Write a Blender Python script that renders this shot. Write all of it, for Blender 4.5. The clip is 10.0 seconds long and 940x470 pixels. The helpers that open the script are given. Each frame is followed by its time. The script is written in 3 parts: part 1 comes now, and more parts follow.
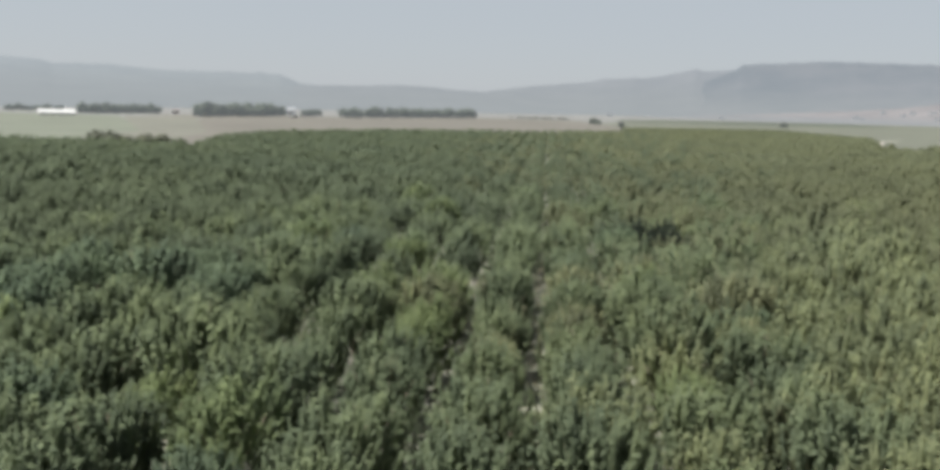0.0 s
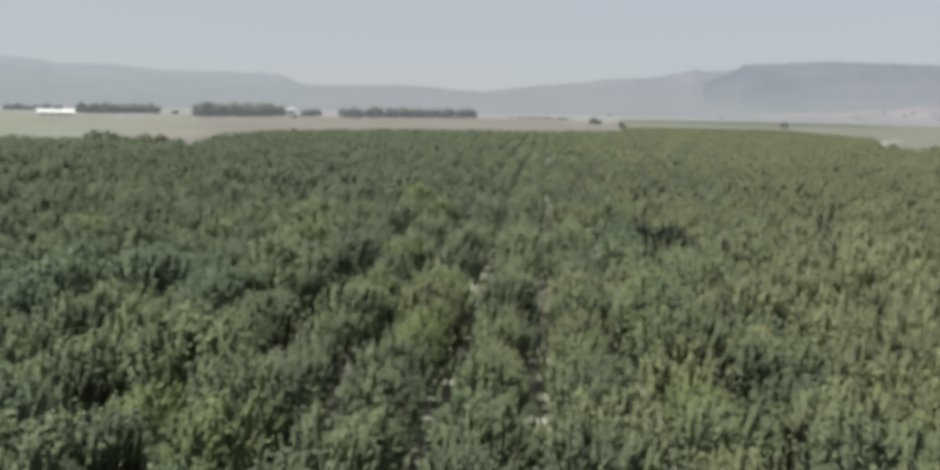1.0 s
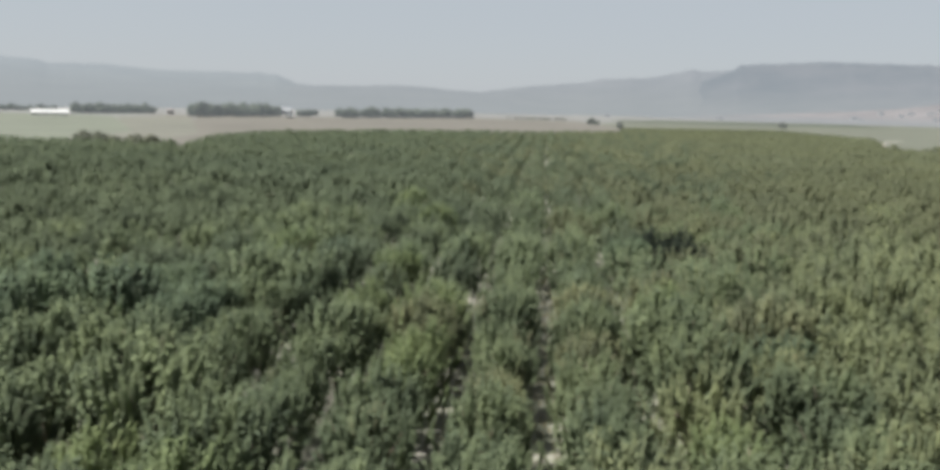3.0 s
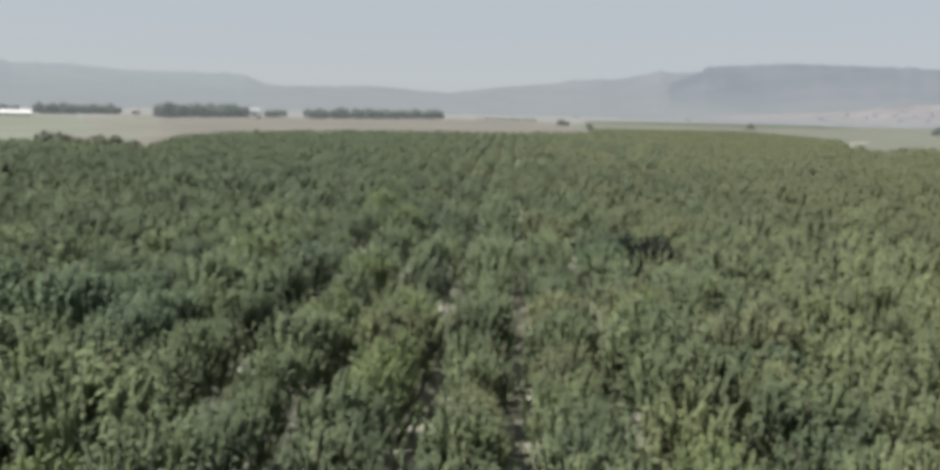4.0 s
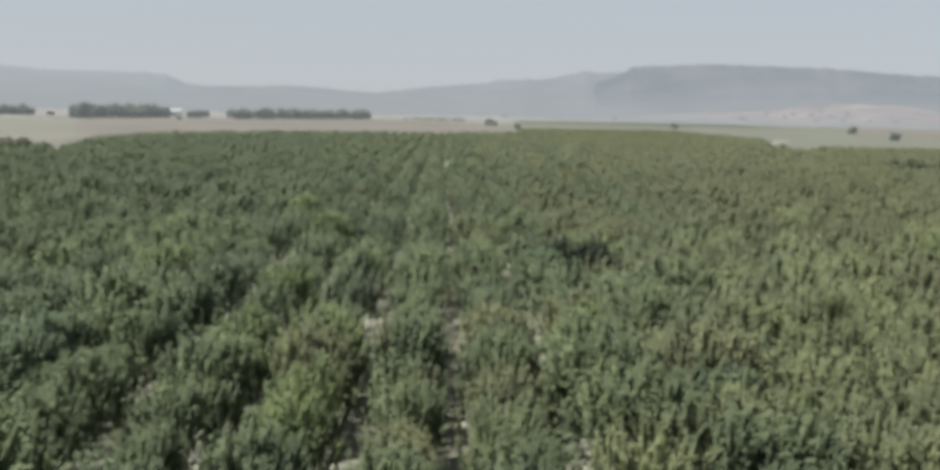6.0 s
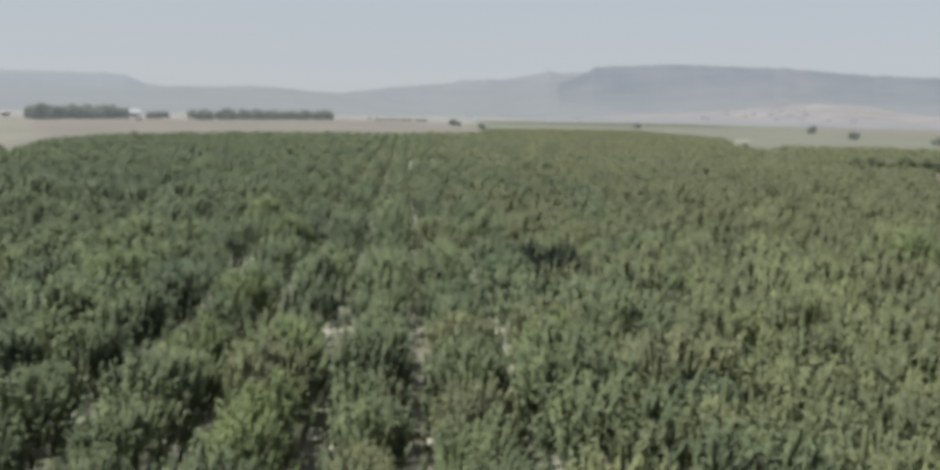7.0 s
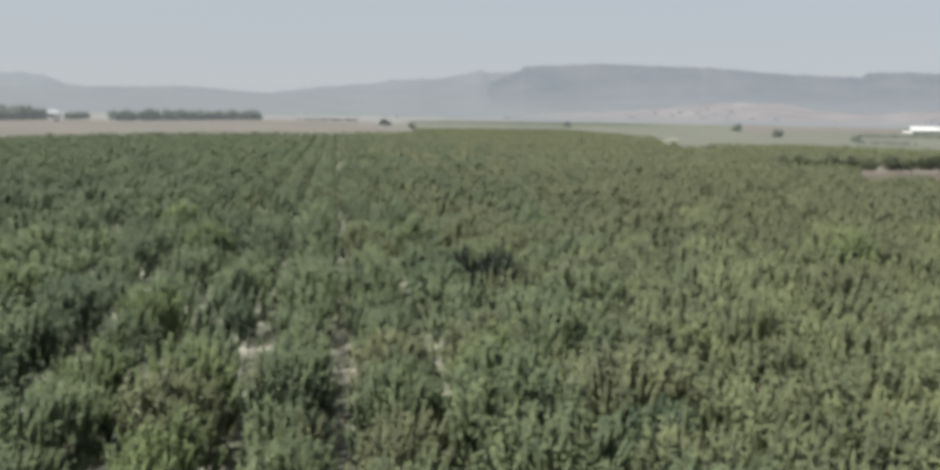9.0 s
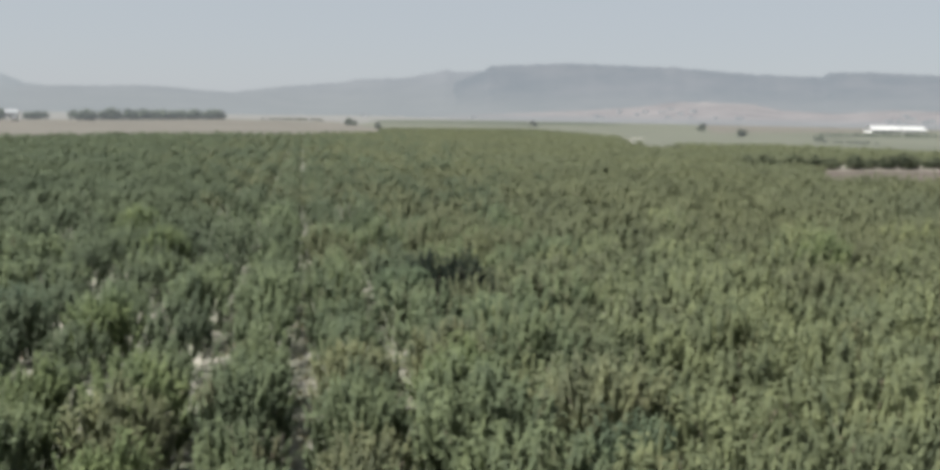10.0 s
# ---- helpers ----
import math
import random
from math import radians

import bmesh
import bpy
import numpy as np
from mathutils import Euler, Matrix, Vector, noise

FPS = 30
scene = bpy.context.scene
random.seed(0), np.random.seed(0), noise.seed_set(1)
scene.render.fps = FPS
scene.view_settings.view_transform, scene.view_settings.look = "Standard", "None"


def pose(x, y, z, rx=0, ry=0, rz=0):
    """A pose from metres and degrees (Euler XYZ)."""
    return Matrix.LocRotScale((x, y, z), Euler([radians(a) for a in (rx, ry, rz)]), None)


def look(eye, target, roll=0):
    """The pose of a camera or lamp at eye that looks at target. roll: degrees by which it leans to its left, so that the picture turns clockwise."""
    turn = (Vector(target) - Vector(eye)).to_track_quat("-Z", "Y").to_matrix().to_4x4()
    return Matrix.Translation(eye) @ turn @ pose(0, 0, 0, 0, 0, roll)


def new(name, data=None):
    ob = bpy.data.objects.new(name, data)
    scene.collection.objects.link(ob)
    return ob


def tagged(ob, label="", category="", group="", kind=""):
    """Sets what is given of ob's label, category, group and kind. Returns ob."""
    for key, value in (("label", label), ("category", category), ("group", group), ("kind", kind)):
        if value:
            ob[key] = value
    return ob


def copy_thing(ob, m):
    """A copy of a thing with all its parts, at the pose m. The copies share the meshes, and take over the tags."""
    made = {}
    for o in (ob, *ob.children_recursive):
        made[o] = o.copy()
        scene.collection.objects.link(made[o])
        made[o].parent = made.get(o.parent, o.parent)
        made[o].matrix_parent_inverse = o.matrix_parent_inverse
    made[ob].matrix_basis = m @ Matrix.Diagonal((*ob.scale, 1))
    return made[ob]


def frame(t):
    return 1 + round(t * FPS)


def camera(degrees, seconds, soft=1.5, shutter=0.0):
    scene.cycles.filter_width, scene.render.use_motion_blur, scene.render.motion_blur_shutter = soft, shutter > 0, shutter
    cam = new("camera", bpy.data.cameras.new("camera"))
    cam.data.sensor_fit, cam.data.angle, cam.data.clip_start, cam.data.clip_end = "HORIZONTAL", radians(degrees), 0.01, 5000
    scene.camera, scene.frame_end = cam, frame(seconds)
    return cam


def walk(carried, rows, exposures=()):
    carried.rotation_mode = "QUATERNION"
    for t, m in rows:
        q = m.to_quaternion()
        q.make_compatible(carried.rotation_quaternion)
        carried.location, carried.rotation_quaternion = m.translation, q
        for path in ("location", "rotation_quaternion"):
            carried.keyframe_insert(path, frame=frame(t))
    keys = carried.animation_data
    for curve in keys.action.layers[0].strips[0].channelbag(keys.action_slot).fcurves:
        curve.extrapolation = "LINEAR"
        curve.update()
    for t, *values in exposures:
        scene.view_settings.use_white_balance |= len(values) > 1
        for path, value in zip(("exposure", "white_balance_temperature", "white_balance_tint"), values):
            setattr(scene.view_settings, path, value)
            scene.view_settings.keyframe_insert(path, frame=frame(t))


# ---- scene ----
cam = camera(53.4, 10.0, soft=4.7)
PATH = [
    (0, (0.15, 0.358, 23.201), (-0.009, 2.333, 22.927), 1.4),
    (0.5, (-0.002, 1.715, 23.172), (-0.162, 3.69, 22.898), 1.5),
    (1, (-0.206, 3.304, 23.162), (-0.365, 5.279, 22.888), 1.4),
    (1.5, (-0.374, 5.129, 23.144), (-0.534, 7.104, 22.87), 1.4),
    (2, (-0.54, 7.012, 23.148), (-0.7, 8.986, 22.874), 1.4),
    (3.5, (-1.012, 12.705, 23.06), (-1.147, 14.682, 22.788), 1.5),
    (4, (-1.225, 14.673, 23.036), (-1.314, 16.653, 22.766), 1.5),
    (4.5, (-1.391, 16.556, 23.015), (-1.437, 18.538, 22.746), 1.5),
    (5, (-1.453, 18.321, 23.008), (-1.459, 20.303, 22.741), 1.4),
    (5.5, (-1.445, 19.969, 22.959), (-1.418, 21.951, 22.692), 1.4),
    (7, (-1.314, 25.048, 22.91), (-1.176, 27.026, 22.646), 1.3),
    (7.5, (-1.211, 26.68, 22.902), (-1.038, 28.655, 22.639), 1.2),
    (8, (-0.975, 28.368, 22.889), (-0.766, 30.34, 22.626), 1.2),
    (8.5, (-0.807, 30.0, 22.871), (-0.563, 31.967, 22.608), 1.2),
    (9, (-0.635, 31.569, 22.876), (-0.353, 33.531, 22.614), 1.1),
    (9.5, (-0.396, 33.022, 22.909), (-0.08, 34.979, 22.647), 1.2),
    (10, (-0.054, 34.472, 22.972), (0.298, 36.423, 22.71), 1.1),
]
walk(cam, [(t, look(eye, target, roll)) for t, eye, target, roll in PATH])

# ---- world, sun, exposure ----
SUN_AZ, SUN_EL = -104.0, 55.0        # degrees, clockwise from +y; height over the horizon
scene.view_settings.exposure = 1.56
world = bpy.data.worlds.new("world")
scene.world = world
world.use_nodes = True
wn = world.node_tree.nodes
sky = wn.new("ShaderNodeTexSky")
sky.sky_type, sky.sun_disc = "NISHITA", False
sky.sun_elevation, sky.sun_rotation = radians(SUN_EL), radians(SUN_AZ)
sky.air_density, sky.dust_density, sky.ozone_density = 1.0, 0.6, 1.0
wn["Background"].inputs["Strength"].default_value = 0.0478
veil = wn.new("ShaderNodeMix")             # summer haze greys the whole sky
veil.data_type = "RGBA"
veil.inputs["Factor"].default_value = 0.9
sky_in, haze_in = [s for s in veil.inputs if s.type == "RGBA"]
haze_in.default_value = (3.40, 3.67, 3.98, 1)
world.node_tree.links.new(sky.outputs["Color"], sky_in)
world.node_tree.links.new([s for s in veil.outputs if s.type == "RGBA"][0], wn["Background"].inputs["Color"])
sun_data = bpy.data.lights.new("sun", "SUN")
sun_data.energy, sun_data.angle, sun_data.color = 5.0, radians(2.0), (1.0, 0.97, 0.92)
a, e = radians(SUN_AZ), radians(SUN_EL)
sun = new("sun", sun_data)
sun.matrix_world = look((0, 0, 300), (-math.sin(a) * math.cos(e) * 9, -math.cos(a) * math.cos(e) * 9, 300 - math.sin(e) * 9))


# ---- materials ----
class Nodes:
    """Short ways to make the nodes of one material."""

    def __init__(self, name):
        self.mat = bpy.data.materials.new(name)
        self.mat.use_nodes = True
        self.tree = self.mat.node_tree
        self.bsdf = self.tree.nodes["Principled BSDF"]
        self.out = self.tree.nodes["Material Output"]
        self.geo = self.tree.nodes.new("ShaderNodeNewGeometry")

    def link(self, a, b):
        self.tree.links.new(a, b)

    def noise(self, scale, detail=4.0, rough=0.6, stretch=None):
        n = self.tree.nodes.new("ShaderNodeTexNoise")
        n.inputs["Scale"].default_value, n.inputs["Detail"].default_value = scale, detail
        n.inputs["Roughness"].default_value = rough
        source = self.geo.outputs["Position"]
        if stretch:
            m = self.tree.nodes.new("ShaderNodeMapping")
            m.inputs["Scale"].default_value = stretch
            self.link(source, m.inputs["Vector"])
            source = m.outputs["Vector"]
        self.link(source, n.inputs["Vector"])
        return n.outputs["Fac"]

    def ramp(self, value, low, high, p0=0.35, p1=0.65):
        r = self.tree.nodes.new("ShaderNodeValToRGB")
        r.color_ramp.elements[0].position, r.color_ramp.elements[1].position = p0, p1
        r.color_ramp.elements[0].color, r.color_ramp.elements[1].color = (*low, 1), (*high, 1)
        self.link(value, r.inputs["Fac"])
        return r.outputs["Color"]

    def mix(self, fac, a, b, how="MIX"):
        m = self.tree.nodes.new("ShaderNodeMix")
        m.data_type, m.blend_type = "RGBA", how
        if isinstance(fac, float):
            m.inputs["Factor"].default_value = fac
        else:
            self.link(fac, m.inputs["Factor"])
        ins = [s for s in m.inputs if s.type == "RGBA"]
        for value, socket in ((a, ins[0]), (b, ins[1])):
            if isinstance(value, tuple):
                socket.default_value = (*value, 1)
            else:
                self.link(value, socket)
        return [s for s in m.outputs if s.type == "RGBA"][0]

    def bump(self, value, strength, distance):
        b = self.tree.nodes.new("ShaderNodeBump")
        b.inputs["Strength"].default_value, b.inputs["Distance"].default_value = strength, distance
        self.link(value, b.inputs["Height"])
        self.link(b.outputs["Normal"], self.bsdf.inputs["Normal"])

    def done(self, colour, rough=0.9):
        if isinstance(colour, tuple):
            self.bsdf.inputs["Base Color"].default_value = (*colour, 1)
        else:
            self.link(colour, self.bsdf.inputs["Base Color"])
        self.bsdf.inputs["Roughness"].default_value = rough
        self.bsdf.inputs["Specular IOR Level"].default_value = 0.25
        return self.mat


def foliage(name, dark, light, dry, translucent=0.62, vary=1.0):
    """Leaves: each leaf, each tree and each patch of the plot in a tone of its own; part of the light goes through the blade."""
    n = Nodes(name)
    leaf = n.ramp(n.geo.outputs["Random Per Island"], dark, light, 0.0, 1.0)
    tree = n.ramp(n.noise(0.16, 2.0), (0.83, 0.845, 0.88), (1.19, 1.17, 1.09), 0.36, 0.64)
    shoot = n.ramp(n.noise(1.7, 2.0, 0.5, (1, 1, 0.24)), (0.84, 0.85, 0.88), (1.18, 1.17, 1.13), 0.36, 0.64)
    colour = n.mix(vary, leaf, shoot, "MULTIPLY")
    patch = n.ramp(n.noise(0.018, 2.0), (0.95, 0.97, 1.0), (1.04, 1.03, 0.99), 0.35, 0.65)
    colour = n.mix(vary, colour, tree, "MULTIPLY")
    colour = n.mix(1.0, colour, patch, "MULTIPLY")
    sick = n.ramp(n.noise(0.23, 3.0, 0.5), (0, 0, 0), (0.55, 0.55, 0.55), 0.65, 0.78)
    colour = n.mix(sick, colour, dry)
    mat = n.done(colour, 0.75)
    n.bsdf.inputs["Specular IOR Level"].default_value = 0.12
    t = n.tree.nodes.new("ShaderNodeBsdfTranslucent")
    n.link(colour, t.inputs["Color"])
    m = n.tree.nodes.new("ShaderNodeMixShader")
    m.inputs[0].default_value = translucent
    n.link(n.bsdf.outputs["BSDF"], m.inputs[1])
    n.link(t.outputs["BSDF"], m.inputs[2])
    n.link(m.outputs["Shader"], n.out.inputs["Surface"])
    return mat


def soil(name, low, high, fine=1.5, coarse=0.02, rows=None):
    n = Nodes(name)
    big = n.ramp(n.noise(coarse, 4.0), low, high, 0.32, 0.68)
    grain = n.ramp(n.noise(fine, 6.0, 0.7, rows), (0.72, 0.72, 0.72), (1.22, 1.2, 1.16), 0.3, 0.7)
    n.bump(n.noise(fine * 2, 5.0, 0.7), 0.5, 0.06)
    return n.done(n.mix(1.0, big, grain, "MULTIPLY"), 0.95)


def painted_haze(name, low, high, veil, amount, grain=0.004, stretch=None, clear=260.0):
    """Far hills, trees and houses: haze painted in as emission, thickest low over the plain."""
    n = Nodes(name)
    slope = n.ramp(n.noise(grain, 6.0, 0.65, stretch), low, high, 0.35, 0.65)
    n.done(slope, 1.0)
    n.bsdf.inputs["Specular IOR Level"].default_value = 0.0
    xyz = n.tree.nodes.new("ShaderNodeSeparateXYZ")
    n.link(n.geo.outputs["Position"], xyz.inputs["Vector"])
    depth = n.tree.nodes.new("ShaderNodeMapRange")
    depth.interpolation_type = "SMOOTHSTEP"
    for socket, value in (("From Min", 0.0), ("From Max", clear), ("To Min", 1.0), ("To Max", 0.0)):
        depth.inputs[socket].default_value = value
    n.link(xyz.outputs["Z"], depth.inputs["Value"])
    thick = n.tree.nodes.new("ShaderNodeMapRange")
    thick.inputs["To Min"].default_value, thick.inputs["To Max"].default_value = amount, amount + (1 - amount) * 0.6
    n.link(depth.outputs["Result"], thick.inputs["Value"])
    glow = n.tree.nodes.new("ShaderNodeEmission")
    n.link(n.mix(depth.outputs["Result"], veil, HAZE_GLOW), glow.inputs["Color"])
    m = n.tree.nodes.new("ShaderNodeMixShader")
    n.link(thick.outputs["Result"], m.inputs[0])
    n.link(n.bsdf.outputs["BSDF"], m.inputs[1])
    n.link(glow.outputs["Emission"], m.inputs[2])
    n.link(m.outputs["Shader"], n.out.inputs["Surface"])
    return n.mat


HAZE_GLOW = (0.122, 0.133, 0.140)           # emission colour of the haze painted low over the valley


def wall_paint(name, colour, rough=0.7):
    n = Nodes(name)
    stain = n.ramp(n.noise(0.35, 5.0), tuple(0.86 * c for c in colour), colour, 0.35, 0.6)
    return n.done(stain, rough)


LEAF_WEST = foliage("leaf_blue_green", (0.107, 0.131, 0.080), (0.126, 0.153, 0.094), (0.173, 0.146, 0.095))
LEAF_EAST = foliage("leaf_olive_green", (0.134, 0.154, 0.090), (0.158, 0.178, 0.105), (0.199, 0.168, 0.098))
LEAF_FRESH = foliage("leaf_fresh", (0.117, 0.145, 0.077), (0.136, 0.167, 0.089), (0.175, 0.149, 0.094))
LEAF_BLUE = foliage("leaf_dusky", (0.093, 0.122, 0.080), (0.112, 0.142, 0.094), (0.134, 0.125, 0.091))
LEAF_TIRED = foliage("leaf_tired", (0.134, 0.147, 0.091), (0.160, 0.172, 0.105), (0.173, 0.161, 0.106))
# copies of the two plot leaves with distance haze painted into the colour
LEAF_WEST_HAZED = foliage("leaf_hazed_blue_green", (0.088, 0.108, 0.071), (0.096, 0.117, 0.076), (0.110, 0.112, 0.076), 0.6, 0.5)
LEAF_EAST_HAZED = foliage("leaf_hazed_olive", (0.112, 0.124, 0.076), (0.122, 0.134, 0.082), (0.128, 0.121, 0.084), 0.6, 0.5)
# near-black green: shade painted as a leaf colour
LEAF_SHADE = foliage("leaf_painted_shade", (0.022, 0.030, 0.024), (0.044, 0.056, 0.042), (0.08, 0.07, 0.055))
LEAF_HEDGE = foliage("leaf_hedge", (0.062, 0.074, 0.052), (0.100, 0.115, 0.080), (0.10, 0.09, 0.07))
# field tree leaves with distance haze mixed in as a faint glow
LEAF_FIELD = painted_haze("hazy_field_leaf", (0.075, 0.088, 0.064), (0.115, 0.130, 0.094), HAZE_GLOW, 0.2, 0.12, None, 1.0)
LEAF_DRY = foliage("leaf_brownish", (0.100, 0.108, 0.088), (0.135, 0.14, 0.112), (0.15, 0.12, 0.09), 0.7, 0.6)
# grove leaves lifted by the same emitted haze
LEAF_GROVE = painted_haze("hazy_grove_leaf", (0.050, 0.062, 0.048), (0.085, 0.100, 0.075), HAZE_GLOW, 0.3, 0.09, None, 2.0)
STRAW = foliage("straw", (0.16, 0.15, 0.09), (0.24, 0.22, 0.14), (0.26, 0.22, 0.14))
BARK = soil("bark", (0.16, 0.13, 0.10), (0.26, 0.22, 0.18), 6.0, 0.8, (1, 1, 0.2))
EARTH = soil("dry_earth", (0.062, 0.072, 0.046), (0.19, 0.183, 0.16), 1.2, 0.22)
# neutral grey because the plain's base colour has haze mixed into it
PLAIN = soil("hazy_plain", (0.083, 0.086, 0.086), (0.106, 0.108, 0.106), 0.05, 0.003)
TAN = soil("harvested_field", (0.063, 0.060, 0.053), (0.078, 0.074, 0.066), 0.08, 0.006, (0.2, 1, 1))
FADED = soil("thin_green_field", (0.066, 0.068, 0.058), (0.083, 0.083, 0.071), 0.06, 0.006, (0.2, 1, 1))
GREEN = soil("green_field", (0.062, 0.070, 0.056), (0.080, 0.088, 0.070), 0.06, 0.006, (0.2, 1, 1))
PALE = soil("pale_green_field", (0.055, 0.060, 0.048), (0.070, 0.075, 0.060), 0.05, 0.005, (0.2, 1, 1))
CROP = soil("dark_crop", (0.028, 0.036, 0.026), (0.037, 0.046, 0.033), 0.1, 0.01)
BARE = soil("bare_brown_earth", (0.043, 0.036, 0.030), (0.058, 0.049, 0.041), 0.3, 0.03)
TRACK = soil("dirt_track", (0.15, 0.145, 0.13), (0.21, 0.20, 0.18), 0.6, 0.05)
# hills and hamlet: mostly glowing painted haze over a little surface colour
HILL_WEST = painted_haze("far_hills_west", (0.14, 0.15, 0.15), (0.22, 0.23, 0.22), (0.131, 0.148, 0.163), 0.88)
HILL_MID = painted_haze("far_hills_middle", (0.12, 0.125, 0.125), (0.20, 0.20, 0.195), (0.110, 0.122, 0.138), 0.85)
HILL_EAST = painted_haze("far_hills_east", (0.09, 0.10, 0.10), (0.17, 0.165, 0.16), (0.095, 0.108, 0.124), 0.84, clear=170.0)
FOOT = painted_haze("foothills", (0.09, 0.085, 0.085), (0.20, 0.186, 0.178), (0.120, 0.121, 0.130), 0.66, 0.02, (0.35, 1, 1), 26.0)
HAMLET = painted_haze("hazy_plaster", (0.22, 0.21, 0.20), (0.30, 0.29, 0.28), (0.135, 0.14, 0.15), 0.6, 0.05)
HAMLET_ROOF = painted_haze("hazy_roofs", (0.13, 0.11, 0.10), (0.18, 0.15, 0.14), (0.12, 0.12, 0.13), 0.6, 0.05)
WHITE = wall_paint("white_sheet", (0.36, 0.365, 0.36), 0.6)
CREAM = wall_paint("cream_plaster", (0.25, 0.245, 0.24))
ROOF = wall_paint("tile_roof", (0.17, 0.155, 0.15))
STEEL = wall_paint("pale_steel_roof", (0.17, 0.18, 0.188), 0.6)
DARK = wall_paint("dark_opening", (0.07, 0.075, 0.08))


# ---- mesh helpers ----
def mesh_of(name, verts, faces, material, smooth=True):
    """A mesh from an array of places and an array of faces with equally many corners."""
    verts, faces = np.asarray(verts, np.float32), np.asarray(faces, np.int32)
    me = bpy.data.meshes.new(name)
    count, corners = faces.shape
    me.vertices.add(len(verts))
    me.vertices.foreach_set("co", verts.ravel())
    me.loops.add(count * corners)
    me.loops.foreach_set("vertex_index", faces.ravel())
    me.polygons.add(count)
    me.polygons.foreach_set("loop_start", np.arange(0, count * corners, corners, dtype=np.int32))
    me.materials.append(material)
    me.polygons.foreach_set("use_smooth", np.full(count, smooth))
    me.update(calc_edges=True)
    me.validate()
    return me


def part(name, me, parent, label=""):
    ob = new(name, me)
    ob.parent = parent
    return tagged(ob, label)


def bm_mesh(name, bm, material):
    me = bpy.data.meshes.new(name)
    bm.to_mesh(me)
    bm.free()
    me.materials.append(material)
    return me


def tube(points, radii, sides=7):
    """A tapered, bent tube: verts and quads."""
    verts, faces = [], []
    for i, (p, r) in enumerate(zip(points, radii)):
        d = (Vector(points[min(i + 1, len(points) - 1)]) - Vector(points[max(i - 1, 0)])).normalized()
        u = d.orthogonal().normalized()
        v = d.cross(u)
        for k in range(sides):
            ang = 2 * math.pi * k / sides
            verts.append(Vector(p) + r * (math.cos(ang) * u + math.sin(ang) * v))
        if i:
            for k in range(sides):
                b, c = (i - 1) * sides, i * sides
                faces.append((b + k, b + (k + 1) % sides, c + (k + 1) % sides, c + k))
    return [tuple(p) for p in verts], faces


def leaf_cloud(rng, centres, radii, lean, each, size, ruffle=0.14, upward=0.3, broad=1.0):
    """Folded leaf blades over the outside of many upright, pointed shoots: verts and triangles."""
    n = len(centres) * each
    c, r, s = np.repeat(centres, each, 0), np.repeat(radii, each, 0), np.repeat(lean, each, 0)
    d = rng.normal(size=(n, 3))
    d /= np.linalg.norm(d, axis=1)[:, None]
    off = d * r * rng.uniform(0.65, 1.15, (n, 1)) * np.stack([1 - 0.55 * d[:, 2], 1 - 0.55 * d[:, 2], np.ones(n)], 1)
    off[:, :2] += s * off[:, 2:3]
    p = c + off
    nor = d * 0.9 + np.array([0, 0, upward]) + rng.normal(size=(n, 3)) * ruffle
    nor /= np.linalg.norm(nor, axis=1)[:, None]
    t = np.concatenate([s, np.ones((n, 1))], 1) + rng.normal(size=(n, 3)) * 0.22
    t -= nor * np.sum(t * nor, axis=1)[:, None]
    t /= np.linalg.norm(t, axis=1)[:, None]
    b = np.cross(nor, t)
    ln = size * rng.uniform(0.7, 1.35, (n, 1))
    wd = ln * rng.uniform(0.12, 0.19, (n, 1)) * broad
    lift = nor * ln * 0.10
    v = np.stack([p - t * ln / 2, p + b * wd + lift, p + t * ln / 2 - lift, p - b * wd + lift], 1).reshape(-1, 3)
    k = np.arange(n)[:, None] * 4
    f = np.concatenate([k + np.array([[0, 1, 2]]), k + np.array([[0, 2, 3]])], 1).reshape(-1, 3)
    return v, f


def shoot_cores(rng, centres, radii, lean, sides, rings):
    """The dense leafy inside of each shoot: an uneven pointed spindle."""
    n = len(centres)
    u = np.linspace(-1, 1, rings + 2)[1:-1]
    a = np.arange(sides) * 6.2832 / sides + rng.uniform(0, 6.28, (n, 1, 1)) + np.arange(rings)[None, :, None] * 0.5
    w = np.sqrt(1 - u * u)[None, :, None] * (1 - 0.5 * u[None, :, None]) * rng.uniform(0.42, 0.66, (n, rings, sides))
    z = u[None, :, None] + rng.uniform(-0.16, 0.16, (n, rings, sides))
    ring = np.stack([np.cos(a) * w, np.sin(a) * w, z], 3).reshape(n, -1, 3)
    ends = np.zeros((n, 2, 3))
    ends[:, 0, 2], ends[:, 1, 2] = -1, 0.9
    off = np.concatenate([ring, ends], 1) * radii[:, None, :]
    off[:, :, :2] += lean[:, None, :] * off[:, :, 2:3]
    v = (centres[:, None, :] + off).reshape(-1, 3)
    one = []
    for k in range(sides):
        m = (k + 1) % sides
        one.append((rings * sides, m, k))
        one.append((rings * sides + 1, (rings - 1) * sides + k, (rings - 1) * sides + m))
        for q in range(rings - 1):
            one.append((q * sides + k, q * sides + m, (q + 1) * sides + m))
            one.append((q * sides + k, (q + 1) * sides + m, (q + 1) * sides + k))
    f = (np.array(one)[None] + np.arange(n)[:, None, None] * (rings * sides + 2)).reshape(-1, 3)
    return v, f


